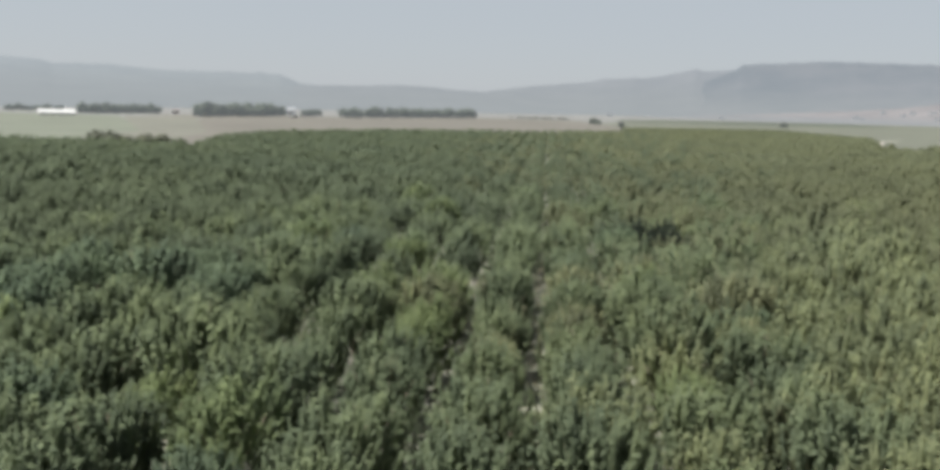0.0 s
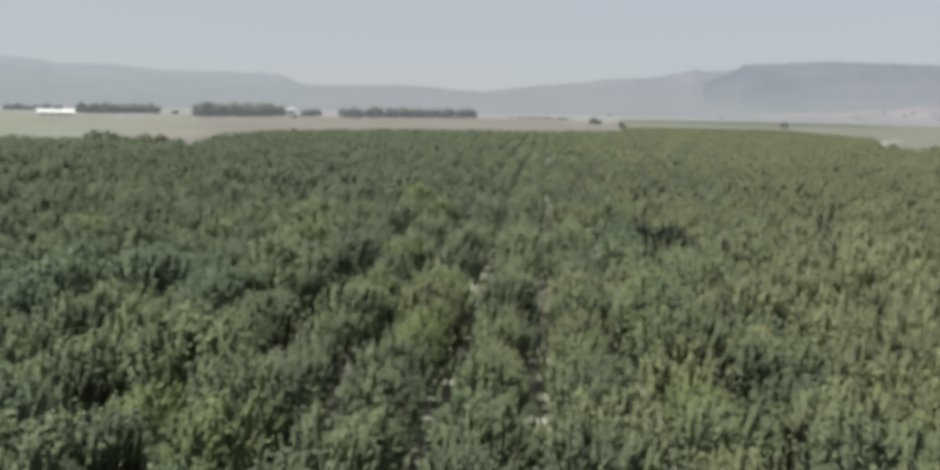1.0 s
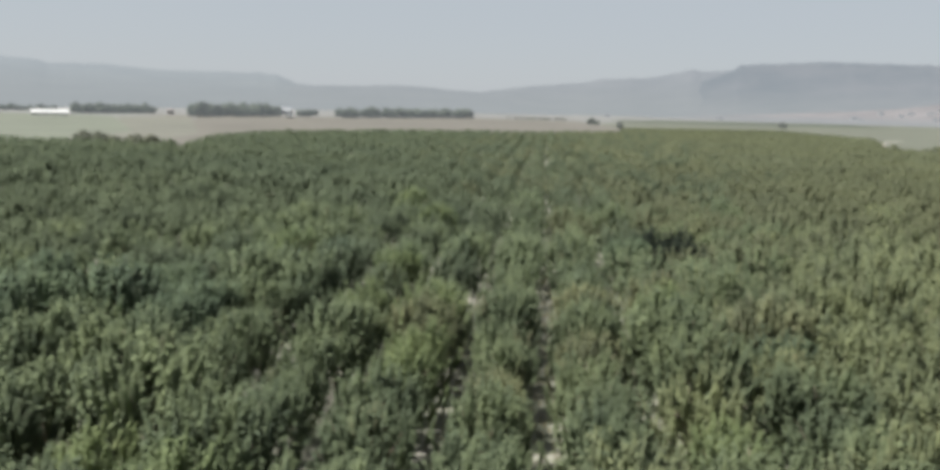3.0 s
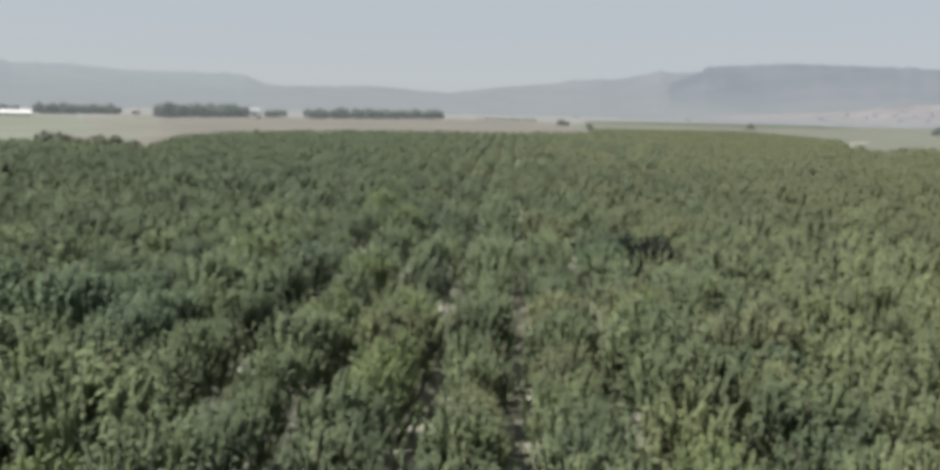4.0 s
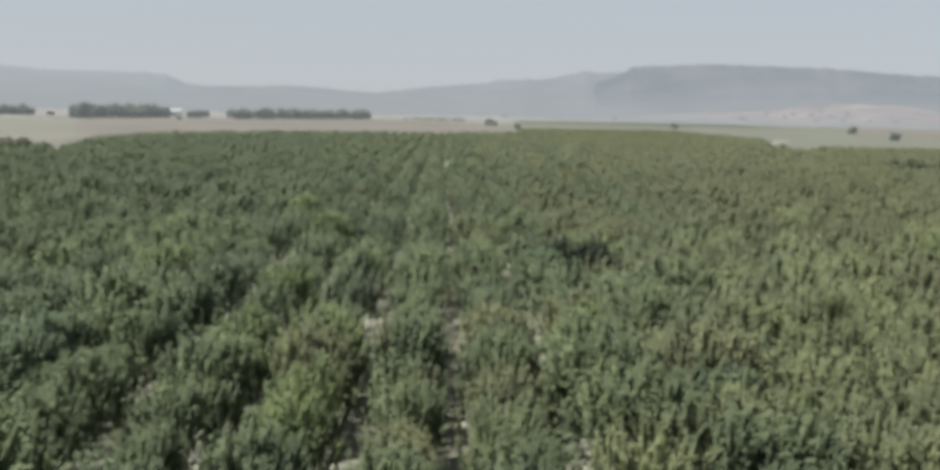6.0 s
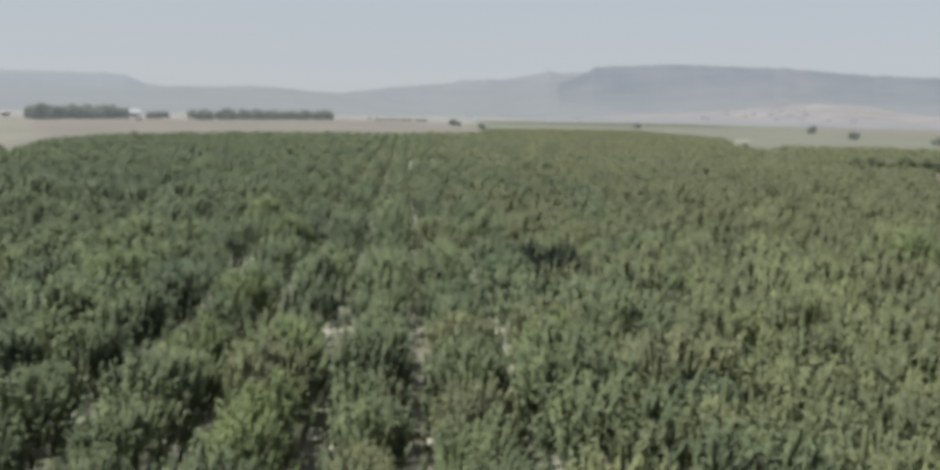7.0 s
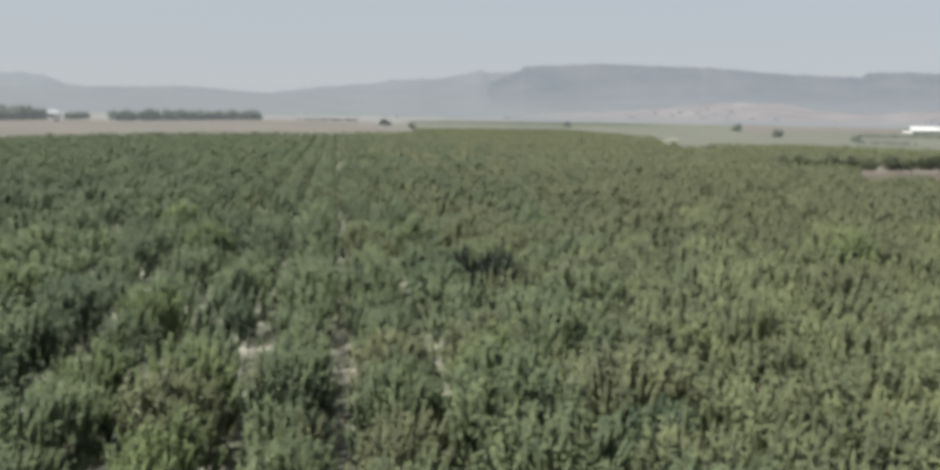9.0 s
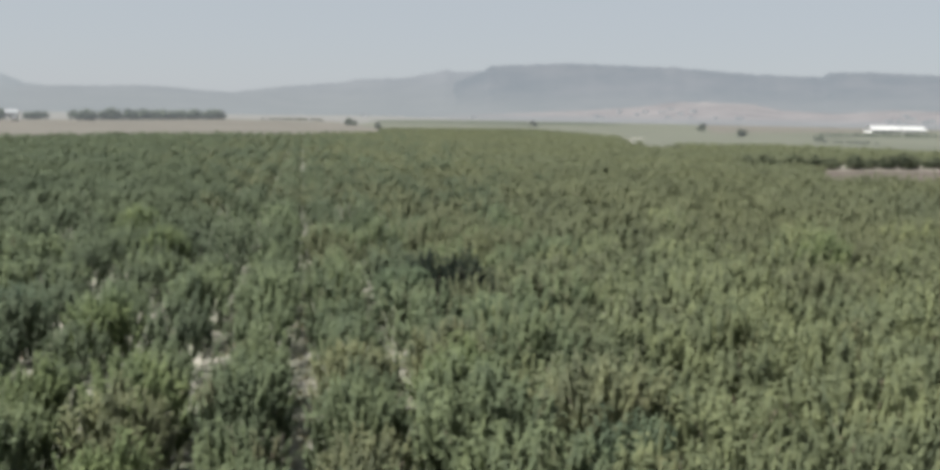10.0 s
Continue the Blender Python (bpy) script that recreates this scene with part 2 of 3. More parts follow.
def leafy(rng, clumps, sides, rings, each, size, ruffle=0.25, upward=0.55, broad=1.0, dense=0.6):
    """Shoots with their dense inside and the loose leaves round it."""
    v1, f1 = leaf_cloud(rng, *clumps, each, size, ruffle, upward, broad)
    solid = rng.random(len(clumps[0])) < dense
    if not solid.any():
        return v1, f1
    v0, f0 = shoot_cores(rng, *[k[solid] for k in clumps], sides, rings)
    return np.concatenate([v0, v1]), np.concatenate([f0, f1 + len(v0)])


def crown_clumps(rng, count, width, height, base, shoot, uneven=0.1):
    """Upright shoots of one crown: long feathery bundles that fan out from the trunk, tall in the middle, with a lower skirt."""
    i = np.arange(count) + 0.5
    rho = np.sqrt(i / count) * rng.uniform(0.82, 1.08, count)
    stray = rng.random(count) < 0.06               # side branches that grow out into the lane
    rho = np.where(stray, rng.uniform(1.05, 1.25, count), rho)
    ang = i * 2.39996 + rng.uniform(0, 6.28) + rng.normal(size=count) * 0.2
    x, y = rho * np.cos(ang) * width / 2, rho * np.sin(ang) * width / 2
    bend, reach = rng.uniform(0, 6.28) + np.arange(7) * 0.8976 + rng.normal(size=7) * 0.25, rng.uniform(0.5, 0.78, 7)
    lx, ly = np.append(reach * np.cos(bend), 0) * width / 2, np.append(reach * np.sin(bend), 0) * width / 2
    limb = np.argmin((x[:, None] - lx) ** 2 + (y[:, None] - ly) ** 2, axis=1)
    x, y = x + (lx[limb] - x) * 0.22, y + (ly[limb] - y) * 0.22     # shoots crowd round the limb that bears them
    leader = rng.uniform(0.87, 1.09, 8)
    top = height * leader[limb] * (1.02 - 0.24 * rho ** 2.3) * rng.uniform(0.96 - uneven, 0.96 + uneven, count)
    skirt = (rho > 0.55) & (rng.random(count) < 0.34)
    top = np.where(skirt, height * rng.uniform(0.4, 0.72, count), top)
    half = np.minimum(rng.uniform(1.0, 2.1, count) * max(min(shoot, 1.15), height / 6), (top - base) / 2)
    girth = rng.uniform(0.2, 0.38, count) * shoot
    c = np.stack([x, y, top - half], 1)
    r = np.stack([girth, girth * rng.uniform(0.8, 1.2, count), half], 1)
    lean = np.stack([x, y], 1) / (width / 2) * rng.uniform(0.1, 0.45, (count, 1)) + rng.normal(size=(count, 2)) * 0.08
    return c, r, lean


# ---- ground ----
def flat(name, corners, z, material, label, category="ground"):
    """A level sheet with the given outline, kept a little above what lies under it."""
    bm = bmesh.new()
    bm.faces.new([bm.verts.new((x, y, z)) for x, y in corners])
    return tagged(new(name, bm_mesh(name, bm, material)), label, category, kind="structure")


def round_sheet(name, radius, z, material, label, category):
    ring = [(radius * math.sin(radians(i * 5)), radius * math.cos(radians(i * 5))) for i in range(72)]
    return flat(name, ring[::-1], z, material, label, category)


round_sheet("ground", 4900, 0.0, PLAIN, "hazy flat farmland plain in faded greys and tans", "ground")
ORCHARD = [(-520, 470), (-257, 426), (-195, 420), (-172, 432), (-156, 394), (-184, 524), (-178, 629), (-100, 726), (-7, 773), (65, 857),
           (89, 1128), (190, 1190), (290, 1216), (299, 997), (259, 734), (232, 645), (337, 658), (387, 556), (600, 560), (600, -160), (-520, -160)]
flat("orchard_ground", ORCHARD, 0.06, EARTH, "pale dry earth and straw under the orchard rows")
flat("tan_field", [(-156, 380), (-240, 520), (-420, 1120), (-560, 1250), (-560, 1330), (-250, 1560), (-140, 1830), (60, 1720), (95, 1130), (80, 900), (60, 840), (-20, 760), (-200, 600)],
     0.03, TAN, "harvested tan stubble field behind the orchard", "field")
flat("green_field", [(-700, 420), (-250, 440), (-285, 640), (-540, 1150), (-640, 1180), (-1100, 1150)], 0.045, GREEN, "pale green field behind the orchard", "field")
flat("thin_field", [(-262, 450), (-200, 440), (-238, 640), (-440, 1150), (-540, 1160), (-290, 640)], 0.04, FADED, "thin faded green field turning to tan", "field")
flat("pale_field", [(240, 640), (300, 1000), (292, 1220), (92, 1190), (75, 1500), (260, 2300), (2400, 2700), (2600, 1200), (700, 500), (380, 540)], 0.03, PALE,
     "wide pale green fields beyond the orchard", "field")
flat("dark_crop_strip", [(150, 1780), (440, 1800), (700, 1960), (745, 2420), (420, 2300), (140, 2080)], 0.09, CROP, "long dark green strip of crop", "field")
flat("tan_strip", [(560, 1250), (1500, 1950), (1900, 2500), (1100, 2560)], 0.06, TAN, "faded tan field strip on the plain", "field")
flat("dirt_track", [(234, 690), (239, 690), (293, 852), (339, 931), (334, 934), (288, 855)], 0.09, TRACK, "pale dirt track along the orchard's edge", "track")
flat("bare_plot", [(150, 290), (330, 290), (440, 452), (308, 448), (205, 424), (185, 400)], 0.075, BARE, "bare brown earth beside the orchard", "field")
flat("dirt_track", [(224, 413), (234, 414), (292, 420), (420, 430), (420, 437), (292, 426), (234, 419), (224, 416)], 0.09, TRACK, "pale dirt track in front of a dark hedge", "track")


# ---- hills ----
def ridge(name, material, label, profile, foot, top_r, seed, rough=0.05):
    """A range of hills: over each bearing a slope from its foot up to the crest and down behind."""
    bearings = np.arange(profile[0][0], profile[-1][0] + 0.01, 0.2)
    heights = np.interp(bearings, [p[0] for p in profile], [p[1] for p in profile])
    feet = np.interp(bearings, [p[0] for p in foot], [p[1] for p in foot])
    steps = 16
    verts, faces = [], []
    for i, (b, h, f) in enumerate(zip(bearings, heights, feet)):
        crest = top_r * math.tan(radians(h)) + 23
        for k in range(steps + 1):
            s = k / steps
            r = f + (top_r - f) * s
            x, y = r * math.sin(radians(b)), r * math.cos(radians(b))
            gully = noise.fractal(Vector((x * 0.0035, y * 0.0035, seed)), 0.9, 2.1, 5)
            fine = noise.fractal(Vector((b * 1.7, seed, 0)), 0.8, 2.2, 4)
            rise = s ** 1.15 * (1 - 0.25 * math.sin(math.pi * s))
            z = crest * (rise + rough * 3.0 * gully * s * (1 - s)) + crest * rough * 0.35 * fine * s * s
            verts.append((x, y, z - 4 * (1 - s)))
        r = top_r * 1.06
        verts.append((r * math.sin(radians(b)), r * math.cos(radians(b)), crest * 0.6))
        if i:
            n = steps + 2
            for k in range(n - 1):
                faces.append(((i - 1) * n + k, i * n + k, i * n + k + 1, (i - 1) * n + k + 1))
    me = mesh_of(name, verts, faces, material)
    return tagged(new(name, me), label, "hills", kind="structure")


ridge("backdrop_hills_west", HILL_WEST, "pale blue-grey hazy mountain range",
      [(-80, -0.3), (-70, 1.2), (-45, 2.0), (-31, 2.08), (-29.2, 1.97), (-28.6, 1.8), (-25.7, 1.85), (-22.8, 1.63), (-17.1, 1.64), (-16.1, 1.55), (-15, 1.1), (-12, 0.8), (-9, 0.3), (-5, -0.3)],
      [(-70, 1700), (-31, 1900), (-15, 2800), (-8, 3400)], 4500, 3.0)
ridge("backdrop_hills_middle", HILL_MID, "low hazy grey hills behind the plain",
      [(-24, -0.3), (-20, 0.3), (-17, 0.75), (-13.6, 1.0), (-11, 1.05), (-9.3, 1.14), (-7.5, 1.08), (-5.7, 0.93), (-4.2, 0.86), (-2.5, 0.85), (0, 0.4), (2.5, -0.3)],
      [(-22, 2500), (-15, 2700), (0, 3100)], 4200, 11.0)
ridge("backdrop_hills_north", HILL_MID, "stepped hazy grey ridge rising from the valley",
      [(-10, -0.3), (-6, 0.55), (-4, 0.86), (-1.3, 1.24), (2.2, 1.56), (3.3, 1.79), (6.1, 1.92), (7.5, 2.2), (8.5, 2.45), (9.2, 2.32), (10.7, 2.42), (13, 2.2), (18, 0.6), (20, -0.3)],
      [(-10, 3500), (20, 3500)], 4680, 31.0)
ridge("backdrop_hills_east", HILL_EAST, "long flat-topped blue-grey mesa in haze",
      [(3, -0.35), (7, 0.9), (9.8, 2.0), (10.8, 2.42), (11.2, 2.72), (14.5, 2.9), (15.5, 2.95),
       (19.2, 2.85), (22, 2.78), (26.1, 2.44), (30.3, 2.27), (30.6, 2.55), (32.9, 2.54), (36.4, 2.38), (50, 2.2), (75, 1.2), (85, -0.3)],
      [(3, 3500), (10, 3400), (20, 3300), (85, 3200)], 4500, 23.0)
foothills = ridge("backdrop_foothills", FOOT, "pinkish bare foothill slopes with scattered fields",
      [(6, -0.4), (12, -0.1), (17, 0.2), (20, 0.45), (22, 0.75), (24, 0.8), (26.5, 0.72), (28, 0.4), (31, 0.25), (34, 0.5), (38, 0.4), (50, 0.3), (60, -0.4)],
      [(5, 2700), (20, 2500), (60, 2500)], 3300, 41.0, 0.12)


# ---- trees ----
def tree_kind(rng, leaf, width, height, base, clumps, each, size, shoot, name, label, category, group, limbs=4, upward=0.55, dense=0.6, uneven=0.1):
    """One tree with its trunk, limbs and leafy crown, standing at the origin."""
    root = tagged(new(name), label, category, group)
    lean = rng.uniform(-0.15, 0.15, 2)
    fork = base + 0.5
    v, f = tube([(0, 0, -0.1), (lean[0] * 0.4, lean[1] * 0.4, fork * 0.5), (lean[0], lean[1], fork), (lean[0] * 2, lean[1] * 2, height * 0.72)], [0.16, 0.13, 0.11, 0.03])
    trunk = part("trunk", mesh_of("trunk", v, f, BARK), root, "grey-brown bark")
    for k in range(limbs):
        ang = 6.283 * k / limbs + rng.uniform(-0.4, 0.4)
        out, up = width * rng.uniform(0.28, 0.40), height * rng.uniform(0.58, 0.80)
        x, y = math.cos(ang) * out, math.sin(ang) * out
        v, f = tube([(lean[0], lean[1], fork - 0.2), (x * 0.45, y * 0.45, fork + (up - fork) * 0.4), (x, y, up)], [0.075, 0.055, 0.02], 5)
        part("limb", mesh_of("limb", v, f, BARK), trunk)
    v, f = leafy(rng, crown_clumps(rng, clumps, width, height, base, shoot, uneven), 5, 2, each, size, 0.25, upward, 1.0, dense)
    part("crown", mesh_of("crown", v, f, leaf), root)
    return root


def inside(x, y, outline):
    hit = False
    for (x0, y0), (x1, y1) in zip(outline, outline[1:] + outline[:1]):
        if (y0 > y) != (y1 > y) and x < (x1 - x0) * (y - y0) / (y1 - y0) + x0:
            hit = not hit
    return hit


rng = np.random.default_rng(7)
# two added dark trees take the place of a shadow pocket in the canopy
SHADE_SPOTS = [(13.2, 133.5), (17.6, 134.6)]
CLEARINGS = [(-20, 74), (-14, 68), (-14, 76), (-14, 100), (-14, 107), (-14, 113), (-7, 66), (-7, 72), (-7, 105), (-7, 120), (0, 62), (0, 69), (0, 76), (0, 101), (0, 115), (7, 66), (7, 72)]
ROAD_VIEW = [(186, 545), (218, 540), (345, 930), (262, 790), (236, 700)]      # young trees in front of the track
ROW, WEST_STEP, EAST_STEP = 7.0, 6.7, 5.4
START = {-3: 71.3, -2: 68.7, -1: 65.4, 0: 68.9}      # where the trees of the rows along the open lanes stand
near_spots, mid_spots, back_spots, far_spots = [], [], [], []
for i in range(-60, 66):
    step = WEST_STEP if i < 2 else EAST_STEP
    start = START.get(i, i * 2.9) % step
    for j in range(int(-62 / step), int(1230 / step)):
        x = (i + 0.5) * ROW + rng.normal() * (0.3 if -4 < i < 2 else 0.6)
        y = start + j * step + rng.normal() * (0.35 if -4 < i < 1 else 0.6)
        s, turn, pick = min(1.3, max(0.62, rng.normal(1.0, 0.13))), rng.uniform(0, 360), rng.integers(0, 8)
        if rng.random() < (0.018 if not -5 < i < 2 or y > 160 else 0.0) or not inside(x, y, ORCHARD):
            continue
        if 294 < y < 428 and x > 0.59 * (y - 34) or x > 185 and 395 < y < 440:
            continue
        if inside(x, y, ROAD_VIEW):
            u = min(1, max(0, (y - 690) / 240))
            if abs(x - (237 + 98 * u ** 1.1)) < 5.5:
                continue
            s *= 0.4
        if i in (-2, -1, 0):           # the two lanes that stay open far along
            x = (i + 0.5) * ROW + (x - (i + 0.5) * ROW) * 0.8
            s = min(s, 1.12)
        if any(math.hypot(x - ox, y - oy) < 5.4 for ox, oy in CLEARINGS):
            s *= 0.86
        if y > 250:
            s = 1 + (s - 1) * 0.5
        if any(math.hypot(x - dx, y - dy) < 4.0 for dx, dy in SHADE_SPOTS):
            continue
        if y > 860:
            s *= 0.6
        bearing = math.degrees(math.atan2(x, y + 12))
        seen = y > 25 and -36 < bearing < 41
        if not seen and (abs(x) > 75 or y > 100 or y < -32):
            continue
        spot = (x, y, s, turn, pick, i)
        if not seen:
            (mid_spots if abs(x) < 36 else back_spots).append(spot)
        elif y < 108 and -33 < bearing < 38:
            near_spots.append(spot)
        elif y < 185:
            mid_spots.append(spot)
        elif y < 340:
            back_spots.append(spot)
        else:
            far_spots.append(spot)

PLOTS = {
    "west": dict(leaf=LEAF_WEST, width=6.6, height=6.9, base=0.5, label="leafy blue-green walnut tree standing in an orchard row", group="walnut trees of the blue-green plot"),
    "east": dict(leaf=LEAF_EAST, width=7.2, height=6.5, base=0.5, label="leafy olive-green walnut tree standing in a dense row", group="walnut trees of the olive-green plot"),
}


def stance(spot):
    """Turn and widths of a crown: crowns reach towards their neighbours in the row more than into the lanes."""
    x, y, s, turn, pick, i = spot
    if i < 2:
        across, along = 1.02 if i < -4 or i > -1 else 0.98 if y > 125 else 0.93, 1.22
    else:
        across, along = 1.06, 1.08
    return 180.0 * (turn > 180) + (turn * 13) % 40 - 20, s * across, s * along, s * (0.92 + 0.16 * ((turn * 7) % 1))


def plot_of(spot):
    """The two plots mingle over a few rows where they meet."""
    reach = 3 + 0.04 * max(0, spot[1] - 150)
    return "west" if spot[5] + (spot[3] / 180 - 1) * min(reach, 12) < 1.5 else "east"


TONES = {
    "fresh": (LEAF_FRESH, "fresh yellow-green walnut tree in full leaf", "fresh green walnut trees"),
    "dusky": (LEAF_BLUE, "dusky bluish walnut tree darker than its neighbours", "dusky walnut trees"),
    "tired": (LEAF_TIRED, "brownish walnut tree with tired half-dry leaves", "brownish walnut trees"),
}
ACCENTS = [("fresh", -43, 75), ("fresh", -10, 74), ("fresh", -10, 96), ("fresh", -33, 128), ("fresh", -22, 159), ("fresh", -16, 52), ("fresh", 10, 64), ("fresh", -24, 58),
           ("dusky", -32, 56), ("dusky", -18, 47), ("fresh", -18, 95), ("fresh", -10, 79), ("tired", -10, 86), ("fresh", -24, 182), ("tired", 3.5, 81),
           ("tired", -3.5, 69), ("fresh", -17, 120), ("fresh", 9, 94), ("dusky", 18, 118), ("dusky", 9, 130), ("tired", 10, 100), ("tired", 3, 99), ("tired", 17.5, 88),
           ("fresh", 67, 148), ("dusky", -24, 120), ("dusky", 17.5, 83)]
accent = {q: "dusky" for q in near_spots if q[5] < -4 and q[3] < 140}
for tone, x, y in ACCENTS:
    spot = min(near_spots + mid_spots, key=lambda q: math.hypot(q[0] - x, q[1] - y))
    accent[spot] = tone
near_spots += [q for q in accent if q in mid_spots]
mid_spots = [q for q in mid_spots if q not in accent]
protos = {}
for spot in near_spots:
    x, y, s, turn, pick, i = spot
    tone = accent.get(spot)
    key = (tone, int(pick) % 2) if tone else (plot_of(spot), int(pick))
    rz, sx, sy, sz = stance(spot)
    m = pose(x, y, 0.06, 0, 0, rz) @ Matrix.Diagonal((sx, sy, sz, 1))
    if key not in protos:
        p = PLOTS[plot_of(spot)]
        if tone:
            leaf, words, group = TONES[tone]
            p = dict(p, leaf=leaf, label=words, group=group)
        protos[key] = tree_kind(np.random.default_rng(100 + pick + 50 * (plot_of(spot) == "west")), p["leaf"], p["width"], p["height"], p["base"], 150, 10, 0.5, 1.0,
                                "walnut_tree", p["label"], "tree", p["group"], uneven=0.09 if plot_of(spot) == "west" else 0.2)
        protos[key].matrix_basis = m
    else:
        c = copy_thing(protos[key], Matrix())
        c.matrix_basis = m
for dx, dy in SHADE_SPOTS:
    t = tree_kind(rng, LEAF_SHADE, 7.0, 7.6, 0.8, 110, 14, 0.46, 1.0, "walnut_tree", "dark tree standing in for a shadow pocket among paler orchard rows", "tree", "dark trees in the orchard")
    t.matrix_basis = pose(dx, dy, 0.06)


def merged(name, spots, clumps, each, size, shoot, ruffle, upward, broad, leaf, width, height, base, label, seed, uneven):
    """All far trees of a plot as one mesh of leaf clumps."""
    r = np.random.default_rng(seed)
    kinds = [leafy(r, crown_clumps(r, clumps, width, height, base, shoot, uneven), 4, 1, each, size, ruffle, upward, broad) for _ in range(8)]
    vs, fs, at = [], [], 0
    for spot in spots:
        v, f = kinds[spot[4]]
        rz, sx, sy, sz = stance(spot)
        ca, sa = math.cos(radians(rz)), math.sin(radians(rz))
        w = np.stack([v[:, 0] * sx * ca - v[:, 1] * sy * sa + spot[0], v[:, 0] * sx * sa + v[:, 1] * sy * ca + spot[1], v[:, 2] * sz + 0.06], 1)
        vs.append(w)
        fs.append(f + at)
        at += len(v)
    if vs:
        tagged(new(name, mesh_of(name, np.concatenate(vs), np.concatenate(fs), leaf)), label, "orchard trees", kind="stuff")


def haze_tone(spot):
    """Further back, and to the west, leaf colours with haze painted in take over gradually."""
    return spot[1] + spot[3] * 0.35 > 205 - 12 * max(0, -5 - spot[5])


HAZED_LEAF = {"west": LEAF_WEST_HAZED, "east": LEAF_EAST_HAZED}
for plot, p in PLOTS.items():
    tone = p["label"].split(" walnut")[0]
    for spots, clumps, each, size, shoot, ruffle, upward, broad, lean, words, seed in (
            (mid_spots, 78, 5, 0.66, 1.1, 0.2, 0.35, 1.1, 0.99, "walnut crowns in close rows a little further off", 5),
            (back_spots, 33, 3, 0.9, 1.8, 0.2, 0.3, 1.3, 1.0, "walnut crowns in close rows further off", 6),
            (far_spots, 11, 1, 1.5, 3.6, 0.2, 0.3, 1.6, 1.0, "walnut crowns merging into the distance", 8)):
        # same trees twice: plain leaf colour, then the one with haze in it
        for hazed in (False, True):
            mine = [s for s in spots if plot_of(s) == plot and haze_tone(s) == hazed]
            merged("orchard_rows", mine, clumps, each, size, shoot, ruffle, upward, broad, HAZED_LEAF[plot] if hazed else p["leaf"], p["width"] * lean, p["height"] * (0.8 if spots is far_spots else 1.0), p["base"],
                   ("dusky " if hazed else "") + tone + " " + words, seed, (0.05 if spots is far_spots else 0.07) * (1 if plot == "west" else 2.4))



# ---- groves, hedges and lone trees ----
def scatter(rng, spots, leaf, width, height, name, label, category, group, clumps=16, each=14, size=None, base=0.6, upward=0.55, dense=0.6, slim=2.4):
    kinds = []
    for x, y, s in spots:
        m = pose(x, y, 0.0, 0, 0, rng.uniform(0, 360)) @ Matrix.Diagonal((s, s, s * rng.uniform(0.85, 1.15), 1))
        if len(kinds) < 3:
            t = tree_kind(rng, leaf, width, height, base, clumps, each, size or width * 0.28, width / slim, name, label, category, group, limbs=3, upward=upward, dense=dense)
            kinds.append(t)
        else:
            t = copy_thing(kinds[int(rng.integers(0, 3))], Matrix())
        t.matrix_basis = m


def line_spots(rng, a, b, count, spread):
    return [(a[0] + (b[0] - a[0]) * u + rng.normal() * spread, a[1] + (b[1] - a[1]) * u + rng.normal() * spread, rng.uniform(0.8, 1.15))
            for u in ((k + 0.5) / count for k in range(count))]


rng = np.random.default_rng(21)
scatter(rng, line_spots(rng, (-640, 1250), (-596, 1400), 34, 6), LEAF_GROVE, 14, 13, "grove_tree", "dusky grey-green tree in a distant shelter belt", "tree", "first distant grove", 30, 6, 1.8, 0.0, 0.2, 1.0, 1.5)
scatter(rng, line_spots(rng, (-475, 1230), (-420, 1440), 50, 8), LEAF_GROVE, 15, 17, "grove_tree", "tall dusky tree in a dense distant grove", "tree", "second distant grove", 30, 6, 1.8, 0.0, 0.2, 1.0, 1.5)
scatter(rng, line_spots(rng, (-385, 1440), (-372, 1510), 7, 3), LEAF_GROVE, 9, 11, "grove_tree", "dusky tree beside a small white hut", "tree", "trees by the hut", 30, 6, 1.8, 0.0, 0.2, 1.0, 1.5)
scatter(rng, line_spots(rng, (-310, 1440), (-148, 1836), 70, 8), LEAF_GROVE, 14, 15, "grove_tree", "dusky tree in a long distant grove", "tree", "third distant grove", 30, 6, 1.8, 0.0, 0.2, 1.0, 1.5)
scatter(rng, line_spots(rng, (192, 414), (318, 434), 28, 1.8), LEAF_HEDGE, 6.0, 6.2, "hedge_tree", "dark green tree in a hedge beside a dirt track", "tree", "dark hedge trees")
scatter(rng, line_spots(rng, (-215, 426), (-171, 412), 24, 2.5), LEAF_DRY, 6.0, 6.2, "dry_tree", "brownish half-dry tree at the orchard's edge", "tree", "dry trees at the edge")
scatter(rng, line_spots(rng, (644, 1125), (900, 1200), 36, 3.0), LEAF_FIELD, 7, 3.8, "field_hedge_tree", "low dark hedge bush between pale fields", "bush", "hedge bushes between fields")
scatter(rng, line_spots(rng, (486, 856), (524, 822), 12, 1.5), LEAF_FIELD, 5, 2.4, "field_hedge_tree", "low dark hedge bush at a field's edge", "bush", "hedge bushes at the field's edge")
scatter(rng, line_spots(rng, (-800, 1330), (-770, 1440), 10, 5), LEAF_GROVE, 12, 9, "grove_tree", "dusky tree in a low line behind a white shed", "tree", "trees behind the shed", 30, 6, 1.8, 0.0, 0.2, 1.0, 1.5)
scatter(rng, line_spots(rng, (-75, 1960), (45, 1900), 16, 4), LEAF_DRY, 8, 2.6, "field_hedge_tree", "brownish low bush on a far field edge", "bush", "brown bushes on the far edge")
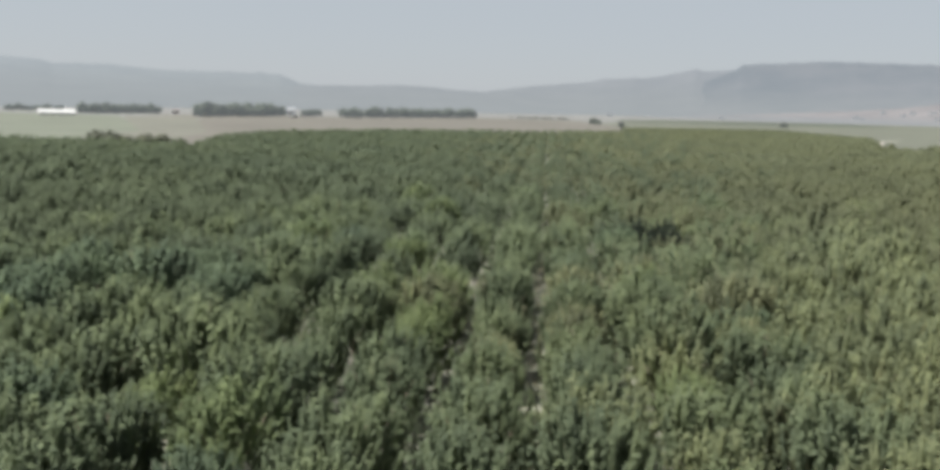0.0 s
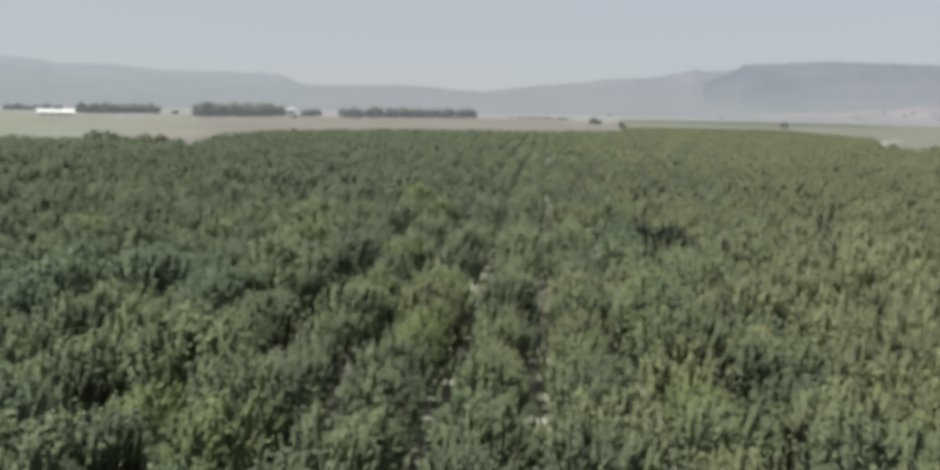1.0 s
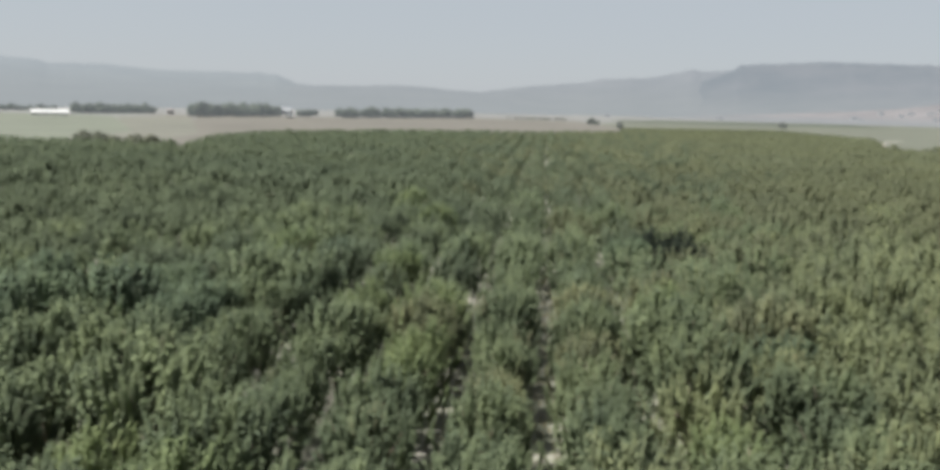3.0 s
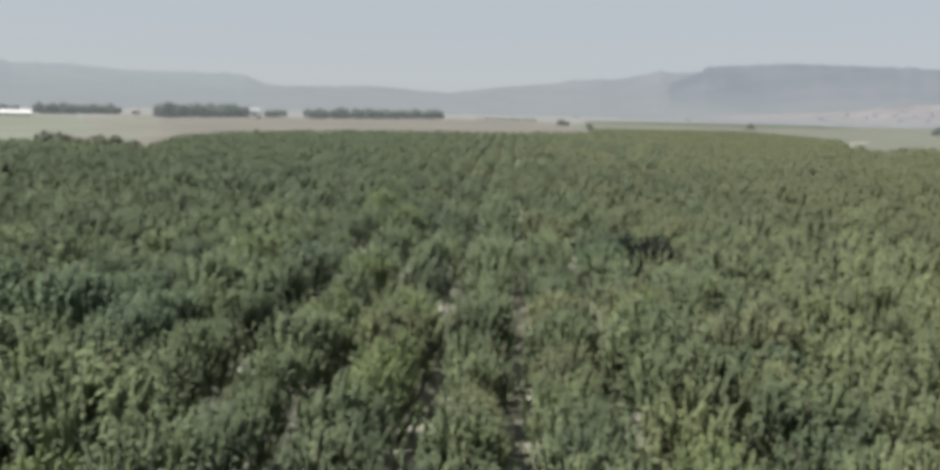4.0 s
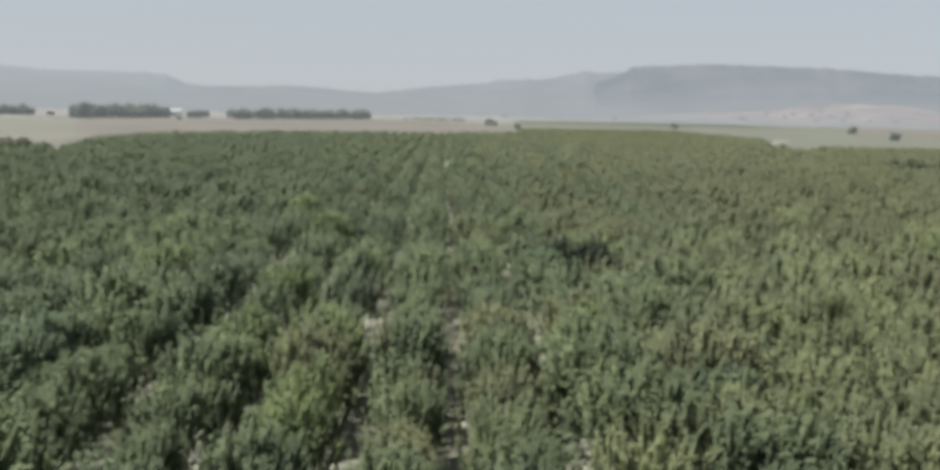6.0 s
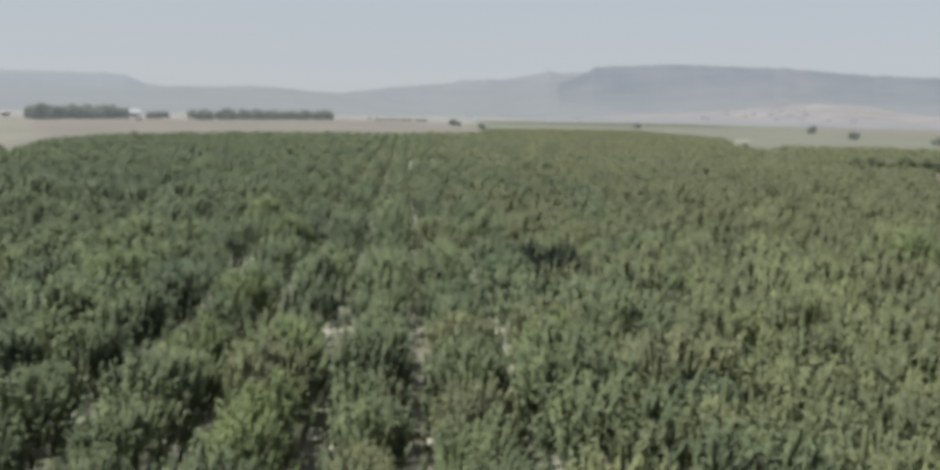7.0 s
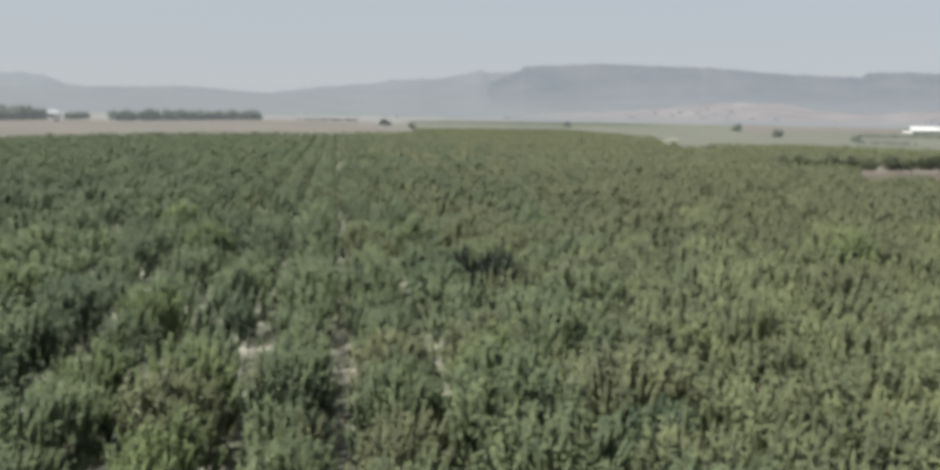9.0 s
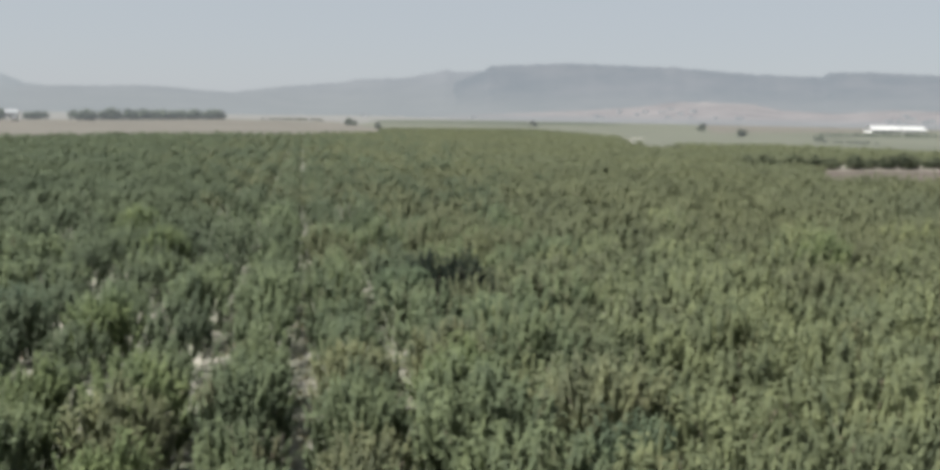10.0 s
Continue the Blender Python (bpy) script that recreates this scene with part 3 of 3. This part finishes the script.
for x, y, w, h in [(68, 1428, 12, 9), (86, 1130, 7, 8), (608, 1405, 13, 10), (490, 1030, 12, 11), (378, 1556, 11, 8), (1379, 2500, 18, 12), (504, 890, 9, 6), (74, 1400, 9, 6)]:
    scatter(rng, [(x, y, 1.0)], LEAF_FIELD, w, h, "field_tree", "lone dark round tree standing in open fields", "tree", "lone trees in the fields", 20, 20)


# ---- buildings ----
def long_shed(at, size, turn, roof_material, label, doors=4, wall=None):
    """A long hall: walls with real thickness at the eaves, a pitched roof, doors along the front."""
    w, d, h = size
    root = tagged(new("farm_shed"), label, "farm building", "sheds on the plain")
    bm = bmesh.new()
    bmesh.ops.create_cube(bm, size=1.0, matrix=Matrix.Translation((0, 0, h * 0.5)) @ Matrix.Diagonal((w, d, h, 1)))
    part("wall", bm_mesh("wall", bm, wall or WHITE), root)
    bm = bmesh.new()
    over, rise = 0.6, d * 0.34
    ends = []
    for sx in (-1, 1):
        x = sx * (w / 2 + over)
        ends.append([bm.verts.new(p) for p in ((x, -d / 2 - over, h + 0.02), (x, 0, h + rise), (x, d / 2 + over, h + 0.02), (x, d / 2 + over, h + 0.3), (x, 0, h + rise + 0.3), (x, -d / 2 - over, h + 0.3))])
    for k in range(6):
        bm.faces.new((ends[0][k], ends[0][(k + 1) % 6], ends[1][(k + 1) % 6], ends[1][k]))
    bm.faces.new(ends[0][::-1])
    bm.faces.new(ends[1])
    part("roof", bm_mesh("roof", bm, roof_material), root)
    for k in range(doors):
        bm = bmesh.new()
        x = -w / 2 + w * (k + 0.5) / doors
        bmesh.ops.create_cube(bm, size=1.0, matrix=Matrix.Translation((x, -d / 2 - 0.05, h * 0.3)) @ Matrix.Diagonal((w / doors * 0.3, 0.2, h * 0.6, 1)))
        part("door", bm_mesh("door", bm, STEEL), root)
    root.matrix_basis = pose(*at, 0, 0, turn)
    return root


def house(at, size, turn, label, group, wall=CREAM, roof=ROOF):
    w, d, h = size
    root = tagged(new("house"), label, "house", group)
    bm = bmesh.new()
    bmesh.ops.create_cube(bm, size=1.0, matrix=Matrix.Translation((0, 0, h / 2)) @ Matrix.Diagonal((w, d, h, 1)))
    part("wall", bm_mesh("wall", bm, wall), root)
    bm = bmesh.new()
    lo = [bm.verts.new((sx * (w / 2 + 0.5), sy * (d / 2 + 0.5), h + 0.01)) for sx, sy in ((-1, -1), (1, -1), (1, 1), (-1, 1))]
    hi = [bm.verts.new((sx * w * 0.25, 0, h + d * 0.28)) for sx in (-1, 1)]
    for face in ((lo[0], lo[1], hi[1], hi[0]), (lo[2], lo[3], hi[0], hi[1]), (lo[1], lo[2], hi[1]), (lo[3], lo[0], hi[0]), tuple(lo[::-1])):
        bm.faces.new(face)
    part("roof", bm_mesh("roof", bm, roof), root)
    for k in (-1, 1):
        bm = bmesh.new()
        bmesh.ops.create_cube(bm, size=1.0, matrix=Matrix.Translation((k * w * 0.25, -d / 2 - 0.04, h * 0.55)) @ Matrix.Diagonal((w * 0.08, 0.16, h * 0.2, 1)))
        part("window", bm_mesh("window", bm, DARK if wall is not HAMLET else HAMLET_ROOF), root)
    root.matrix_basis = pose(*at, 0, 0, turn)
    return root


long_shed((-604, 1116, 0), (42, 12, 2.4), 29, WHITE, "long white farm shed with a low pitched roof")
long_shed((1000, 1527, 0), (74, 20, 4.5), 16, WHITE, "long white greenhouse hall in pale fields")
long_shed((1068, 1547, 0), (58, 20, 4.2), 16, WHITE, "second white greenhouse hall in pale fields")
long_shed((-505, 1720, 0), (70, 18, 5.5), 10, STEEL, "pale hall showing behind the distant grove", 3, STEEL)
house((-371, 1352, 0), (9, 7, 4.5), 10, "small white hut beside distant trees", "huts near the groves", WHITE, STEEL)
house((-585, 1440, 0), (10, 8, 5), 10, "small grey hut at the end of a grove", "huts near the groves", CREAM, ROOF)

# hamlet on the foothill slopes
from mathutils.bvhtree import BVHTree
slope = BVHTree.FromPolygons([v.co.copy() for v in foothills.data.vertices], [tuple(p.vertices) for p in foothills.data.polygons])
rng = np.random.default_rng(77)
for k in range(26):
    b, dist = radians(rng.choice([rng.normal(22.5, 1.6), rng.normal(34.5, 1.2), rng.normal(19.0, 1.0)])), rng.uniform(2650, 3150)
    x, y = dist * math.sin(b), dist * math.cos(b)
    hit = slope.ray_cast(Vector((x, y, 900)), Vector((0, 0, -1)))[0]
    if hit:
        house((x, y, hit.z - 0.5), (rng.uniform(12, 24), rng.uniform(9, 14), rng.uniform(5, 9)), rng.uniform(-30, 30), "pale village house on a hazy slope", "houses of the hamlet", HAMLET, HAMLET_ROOF)
for x, y in ((196, 3050), (520, 2900)):
    house((x, y, -0.2), (20, 11, 8), 5, "pale farmhouse far out on the plain", "far farmhouses", HAMLET, HAMLET_ROOF)


# ---- dry grass in the lanes ----
def grass(name, count, seed):
    """Tufts of straw and weeds along the lanes between the rows."""
    r = np.random.default_rng(seed)
    lane = r.integers(-6, 7, count) * ROW + r.normal(size=count) * 0.75
    along = r.uniform(45, 150, count)
    base = np.stack([lane, along, np.full(count, 0.06)], 1)
    blades, vs, fs = 5, [], []
    for k in range(blades):
        ang, ln = r.uniform(0, 6.28, count), r.uniform(0.16, 0.5, count)
        out = np.stack([np.cos(ang), np.sin(ang), np.zeros(count)], 1)
        side = np.stack([-np.sin(ang), np.cos(ang), np.zeros(count)], 1) * 0.035
        tip = base + out * (ln * 0.55)[:, None] + np.array([0, 0, 1.0]) * ln[:, None]
        vs.append(np.stack([base - side, base + side, tip], 1).reshape(-1, 3))
        fs.append(np.arange(count)[:, None] * 3 + np.array([[0, 1, 2]]) + k * count * 3)
    tagged(new(name, mesh_of(name, np.concatenate(vs), np.concatenate(fs), STRAW)), "dry straw-coloured grass in the orchard lanes", "grass", kind="stuff")


grass("dry_grass", 9000, 91)
